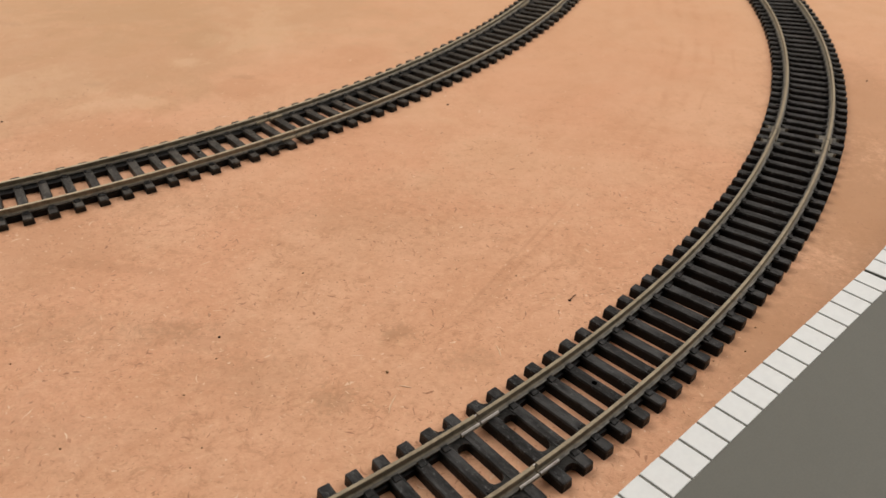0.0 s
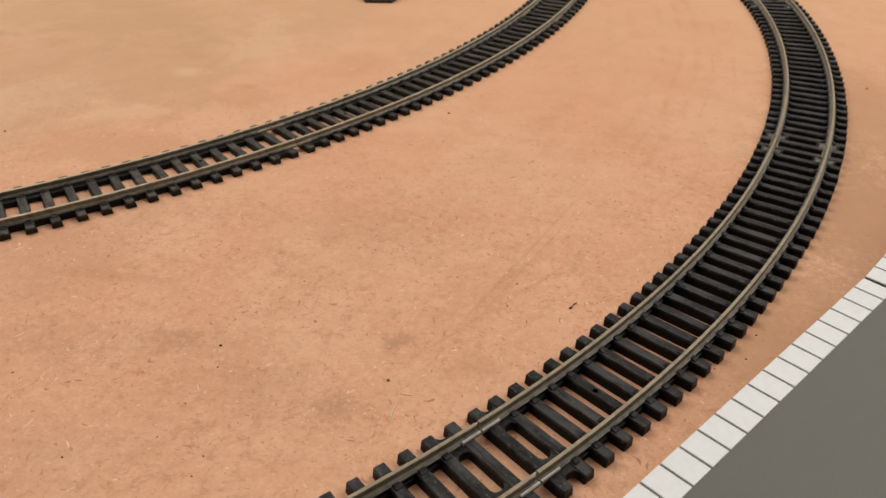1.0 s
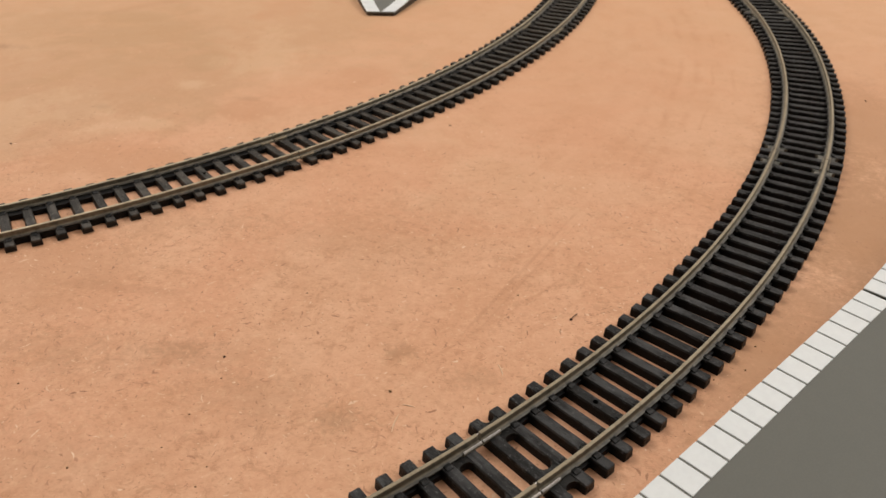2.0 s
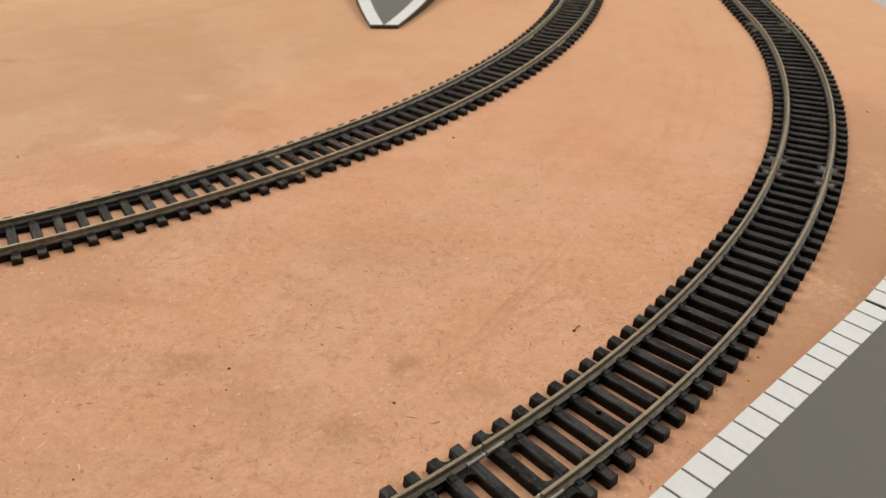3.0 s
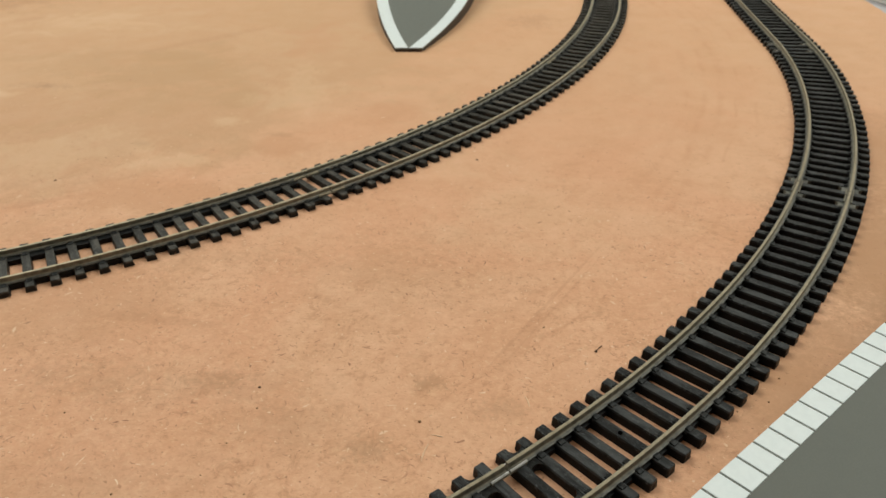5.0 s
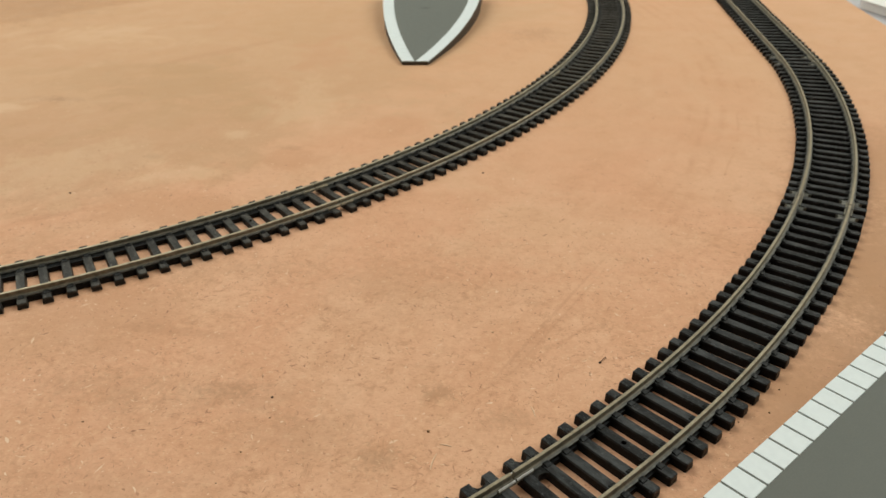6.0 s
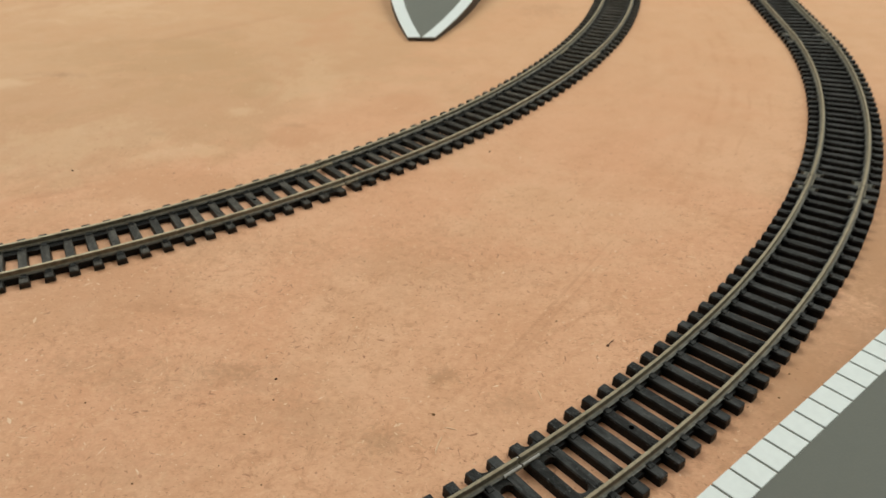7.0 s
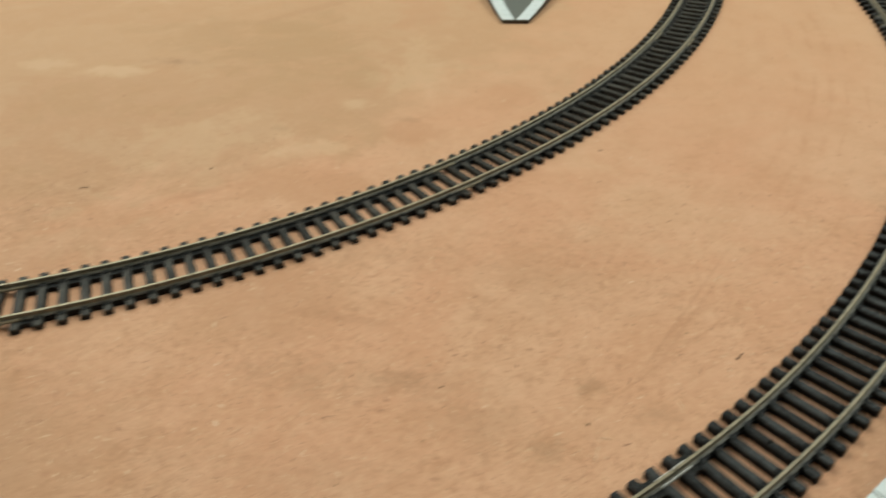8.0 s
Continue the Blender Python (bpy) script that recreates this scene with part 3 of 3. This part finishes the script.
BEYOND = Straight(OUTER, -4.00, 2.0)
track_section(BEYOND, 0, 168, 25, 3.2, STRAIGHT_LABEL, (), 0.35, 14.7, (True, False), **HIGH)
track_section(BEYOND, 168, 336, 25, 3.2, STRAIGHT_LABEL, (), 0.35, 14.7, **HIGH)
track_section(INNER, -89.9, -68.7, 24, 3.2, INNER_LABEL, (), 0.6, 14.7)
track_section(INNER, -68.7, -47.53, 24, 3.2, INNER_LABEL, (19,), 0.6, 14.7)
track_section(INNER, -47.53, -25.0, 28, 3.2, INNER_LABEL, (4,), 0.6, 14.7)
track_section(INNER, -25.0, -2.5, 28, 3.2, INNER_LABEL, (), 0.6, 14.7)
track_section(Straight(INNER, -2.5, 0.0), 0, 168, 25, 3.2, STRAIGHT_LABEL, (), 0.6, 14.7)


# ---- platforms ----
def platform_section(name_label, at, turn, s0, s1, joints, width, height):
    """A straight platform piece; its edge runs along x from s0 to s1, its top lies on the side of -y."""
    base = tagged(new("station_platform"), name_label, "platform", "platform sections")
    m = pose(at[0] * MM, at[1] * MM, 0, 0, 0, turn)
    base.matrix_basis = m
    bm = bmesh.new()
    block(bm, s0, s1, -width, 0, 0, height - 0.4, 0.2)
    part("platform_body", mesh_of("platform_body", bm, PLATFORM_SIDE), base, label="dark moulded side walls")
    bm = bmesh.new()
    block(bm, s0, s1, -width, 0.1, height - 0.39, height, 0.1)
    part("platform_top", mesh_of("platform_top", bm, PLATFORM_GREY), base, label="flat grey painted top")
    for a, b in zip(joints, joints[1:]):
        bm = bmesh.new()
        block(bm, a + 0.28, b - 0.28, -7.15, 0.14, height, height + 0.18, 0.08)
        part("edge_tile", mesh_of("edge_tile", bm, TILE_WHITE), base)
    return base


D0 = math.degrees(math.atan2(0.69338, 0.72057))
EDGE = (32.4, 95.0)
SEAM = 103.1
near_joints = [6.48 * k + 0.1 for k in range(-14, 16)] + [SEAM]
platform_section("grey platform piece with white tiled edge beside the track", EDGE, D0, near_joints[0], SEAM, near_joints, 62, 16)
turn2 = D0 + 3.3
e2 = (EDGE[0] + math.cos(radians(D0)) * (SEAM + 0.6), EDGE[1] + math.sin(radians(D0)) * (SEAM + 0.6))
far_joints = [6.48 * k for k in range(0, 24)]
platform_section("grey platform piece with white tiled edge, butted at an angle", e2, turn2, 0, far_joints[-1], far_joints, 62, 16)


def make_ramp():
    """The tapered end of an island platform, which rises from its tip; s runs along it, u across."""
    base = tagged(new("platform_ramp"), "tapered grey platform ramp with white tiled edges on the board", "platform")
    base.matrix_basis = pose(-46.81 * MM, 443.11 * MM, 0, 0, 0, 1.065)
    tip, end = -1.7, 150.0

    def left(s):
        q = min(s, 120)
        return -0.26 - 0.3015 * q + 0.001079 * q * q - 0.03 * (s - q)

    def right(s):
        q = min(s, 120)
        return 16.25 + 0.4279 * q - 0.00144 * q * q + 0.06 * (s - q)

    def top(u, s):
        return 2.2 + 0.075 * max(s - tip, 0)

    steps = [tip + (end - tip) * k / 40 for k in range(41)]
    for name, z0, lower, back, mat, label in (("platform_body", 0.0, 0.9, 0.3, RAMP_SIDE, "moulded side walls, dark brown with the shade under the lip"), ("platform_top", None, 0.0, 0.0, RAMP_GREY, "flat grey painted top with a dark smudge")):
        bm = bmesh.new()
        rows = []
        for s in steps:
            t = top(0, s) - lower
            b = z0 if z0 is not None else top(0, s) - 0.89
            rows.append([bm.verts.new((u * MM, s * MM, z * MM)) for u, z in ((left(s) + back, b), (right(s) - back, b), (right(s) - back, t), (left(s) + back, t))])
        for a, b in zip(rows, rows[1:]):
            for k in range(4):
                bm.faces.new((a[k], a[(k + 1) % 4], b[(k + 1) % 4], b[k]))
        bm.faces.new(rows[0][::-1])
        bm.faces.new(rows[-1])
        part(name, mesh_of(name, bm, mat), base, label=label)
    # white tiles along both sides, cut off where they meet at the tip
    for edge, way in ((left, 1), (right, -1)):
        s = tip
        while s < end - 1:
            e = min(s + 6.4, end)
            bm = bmesh.new()
            ring = []
            for q in (s + 0.12, (s + e) / 2, e - 0.12):
                ring.append((edge(q) - way * 0.03, q))
            for q in (e - 0.12, (s + e) / 2, s + 0.12):
                inner = edge(q) + way * 7.3
                ring.append((min(inner, 8.3 + 0.02 * q) if way > 0 and q < 1 else inner, q))
            if way < 0:
                ring.reverse()
            prism(bm, ring, lambda u, q: top(u, q) + 0.004, lambda u, q: top(u, q) + 0.16)
            part("edge_tile", mesh_of("edge_tile", bm, TILE_WHITE), base)
            s = e


make_ramp()


# ---- crumbs and fibres ----
def crumb(x, y, size, mat, tail=0.0, turn=0.0):
    bm = bmesh.new()
    bmesh.ops.create_icosphere(bm, subdivisions=1, radius=size * MM)
    for v in bm.verts:
        v.co = Vector((v.co.x * random.uniform(0.7, 1.3), v.co.y * random.uniform(0.6, 1.1), max(v.co.z * 0.6, -0.3 * size * MM)))
    if tail:
        bm2 = [(0, 0.0), (0.5 * tail, 0.25), (tail, 0.1)]
        for (a, h), (b, g) in zip(bm2, bm2[1:]):
            w = 0.17
            vs = [bm.verts.new((q[0] * MM, q[1] * MM, q[2] * MM)) for q in ((a, -w, h), (b, -w * 0.5, g), (b, w * 0.5, g), (a, w, h), (a, 0, h + 0.18), (b, 0, g + 0.1))]
            bm.faces.new((vs[0], vs[1], vs[5], vs[4]))
            bm.faces.new((vs[3], vs[4], vs[5], vs[2]))
            bm.faces.new((vs[0], vs[3], vs[2], vs[1]))
    for f in bm.faces:
        f.smooth = True
    ob = tagged(new("crumb", mesh_of("crumb", bm, mat)), "tiny dark crumb of dirt lying on the board", "crumb", "crumbs on the board")
    ob.matrix_basis = pose(x * MM, y * MM, 0.28 * size * MM, 0, 0, turn)


for x, y, size in ((-12.7, 142.6, 0.5), (-39.8, 212.4, 0.26), (-39.0, 182.0, 0.28), (4.0, 185.5, 0.28), (-21.2, 212.7, 0.2),
                   (-2.4, 182.0, 0.24), (-54.5, 146.0, 0.26), (-58.9, 133.5, 0.24), (-62.2, 123.1, 0.22), (-50.7, 117.9, 0.22), (-51.7, 112.4, 0.24), (-80.6, 116.8, 0.3),
                   (-103.0, 142.6, 0.28), (20.8, 182.9, 0.3), (81.7, 162.4, 0.32), (76.3, 153.0, 0.34), (67.3, 149.1, 0.28)):
    crumb(x, y, size, BROWN_CRUMB)
for x, y, size in ((-55.7, 154.0, 0.42), (0.7, 297.5, 0.45), (182.2, 331.7, 0.5), (-165.8, 273.3, 0.48)):
    crumb(x, y, size, CRUMB)
crumb(34.5, 172.2, 0.5, CRUMB, 3.2, 51)
crumb(-215.5, 255.0, 0.45, CRUMB, 3.4, 4)


def wood_curl(ends, wide):
    """A pale fibre that has come loose from the board: a thin bent strip through three plan points."""
    (ax, ay), (bx, by), (cx, cy) = ends
    bm = bmesh.new()
    n, rows = 9, []
    for k in range(n):
        q = k / (n - 1)
        px, py = ((1 - q) ** 2 * a + 2 * q * (1 - q) * b + q * q * c for a, b, c in ((ax, bx, cx), (ay, by, cy)))
        dx, dy = (2 * (1 - q) * (b - a) + 2 * q * (c - b) for a, b, c in ((ax, bx, cx), (ay, by, cy)))
        far = math.hypot(dx, dy)
        w = wide * (0.35 + 0.65 * math.sin(math.pi * q)) * random.uniform(0.75, 1.2)
        lift = 0.05 + 0.12 * math.sin(math.pi * q)
        rows.append([bm.verts.new(((px - dy / far * o - ax) * MM, (py + dx / far * o - ay) * MM, z * MM)) for o, z in ((-w, 0.0), (-0.6 * w, lift), (0.6 * w, lift), (w, 0.0))])
    for a, b in zip(rows, rows[1:]):
        for k in range(4):
            bm.faces.new((a[k], a[(k + 1) % 4], b[(k + 1) % 4], b[k]))
    bm.faces.new(rows[0][::-1])
    bm.faces.new(rows[-1])
    ob = tagged(new("wood_fibre", mesh_of("wood_fibre", bm, PALE_WOOD)), "pale curled wood fibre lying loose on the board", "fibre", "loose fibres on the board")
    ob.matrix_basis = pose(ax * MM, ay * MM, 0.02 * MM)


PALE_WOOD = make_crumb_material("pale_wood", (0.66, 0.44, 0.285), (0.74, 0.53, 0.37))
wood_curl(((-10.1, 135.0), (-11.3, 132.1), (-11.4, 129.3)), 0.24)
wood_curl(((-9.7, 138.2), (-8.3, 138.0), (-6.5, 137.5)), 0.22)
wood_curl(((13.9, 153.2), (14.7, 151.5), (14.9, 149.0)), 0.2)


def make_fibres():
    """Wood fibres pressed into the board's face: short bent slivers, far too many to count."""
    rng = random.Random(7)
    knots = [(rng.uniform(-240, 200), rng.uniform(75, 420), rng.uniform(6, 26)) for _ in range(260)]
    kinds = (("dark_fibres", (0.52, 0.28, 0.155), (0.34, 0.17, 0.09), 24000, 0.3, 0.95, "dark wood fibres pressed into the board"),
             ("pale_fibres", (0.67, 0.43, 0.27), (0.77, 0.56, 0.39), 12000, 0.2, 0.95, "pale wood fibres pressed into the board"),
             ("bark_flecks", (0.48, 0.245, 0.14), (0.34, 0.165, 0.09), 5200, 0.75, 1.6, "brown bark flecks in the board's face"),
             ("pale_strands", (0.68, 0.45, 0.29), (0.78, 0.58, 0.41), 900, 0.5, 2.1, "pale straw strands in the board's face"))
    for name, a, b, count, clumped, big, label in kinds:
        verts, faces = [], []
        for _ in range(count):
            if rng.random() < clumped:
                kx, ky, reach = rng.choice(knots)
                x, y = rng.gauss(kx, reach), rng.gauss(ky, 0.7 * reach)
                if not (-240 < x < 200 and 75 < y < 430):
                    continue
            else:
                x, y = rng.uniform(-240, 200), rng.uniform(75, 420)
            if x > 78 and name.startswith("pale"):
                continue
            if rng.random() > min(1.0, max(0.12, (340 - y) / 130)):
                continue
            size = rng.random() ** 3
            length, wide, bend, turn = big * (0.25 + 1.5 * size), big ** 0.9 * (0.07 + 0.16 * rng.random() ** 2), rng.uniform(-0.9, 0.9), rng.uniform(0, math.tau)
            z, n0 = 0.012 + rng.random() * 0.01, len(verts)
            for k in range(5):
                q = k / 4 - 0.5
                w = wide * (1 - (2 * q) ** 2 * 0.85) * rng.uniform(0.5, 1.3)
                px, py = q * length, bend * length * (0.25 - q * q)
                for side in (-1, 1):
                    lx, ly = px, py + side * w
                    verts.append(((x + lx * math.cos(turn) - ly * math.sin(turn)) * MM, (y + lx * math.sin(turn) + ly * math.cos(turn)) * MM, z * MM))
            faces += [(n0 + 2 * k, n0 + 2 * k + 2, n0 + 2 * k + 3, n0 + 2 * k + 1) for k in range(4)]
        me = bpy.data.meshes.new(name)
        me.from_pydata(verts, [], faces)
        m = Nodes(name, rough=0.6, spec=0.3)
        geo = m.tree.nodes.new("ShaderNodeNewGeometry")
        m.colour(m.mix(m.math("POWER", geo.outputs["Random Per Island"], 2.0), a, b))
        me.materials.append(m.mat)
        ob = part(name, me, board, label=label)
        tagged(ob, kind="stuff")


make_fibres()
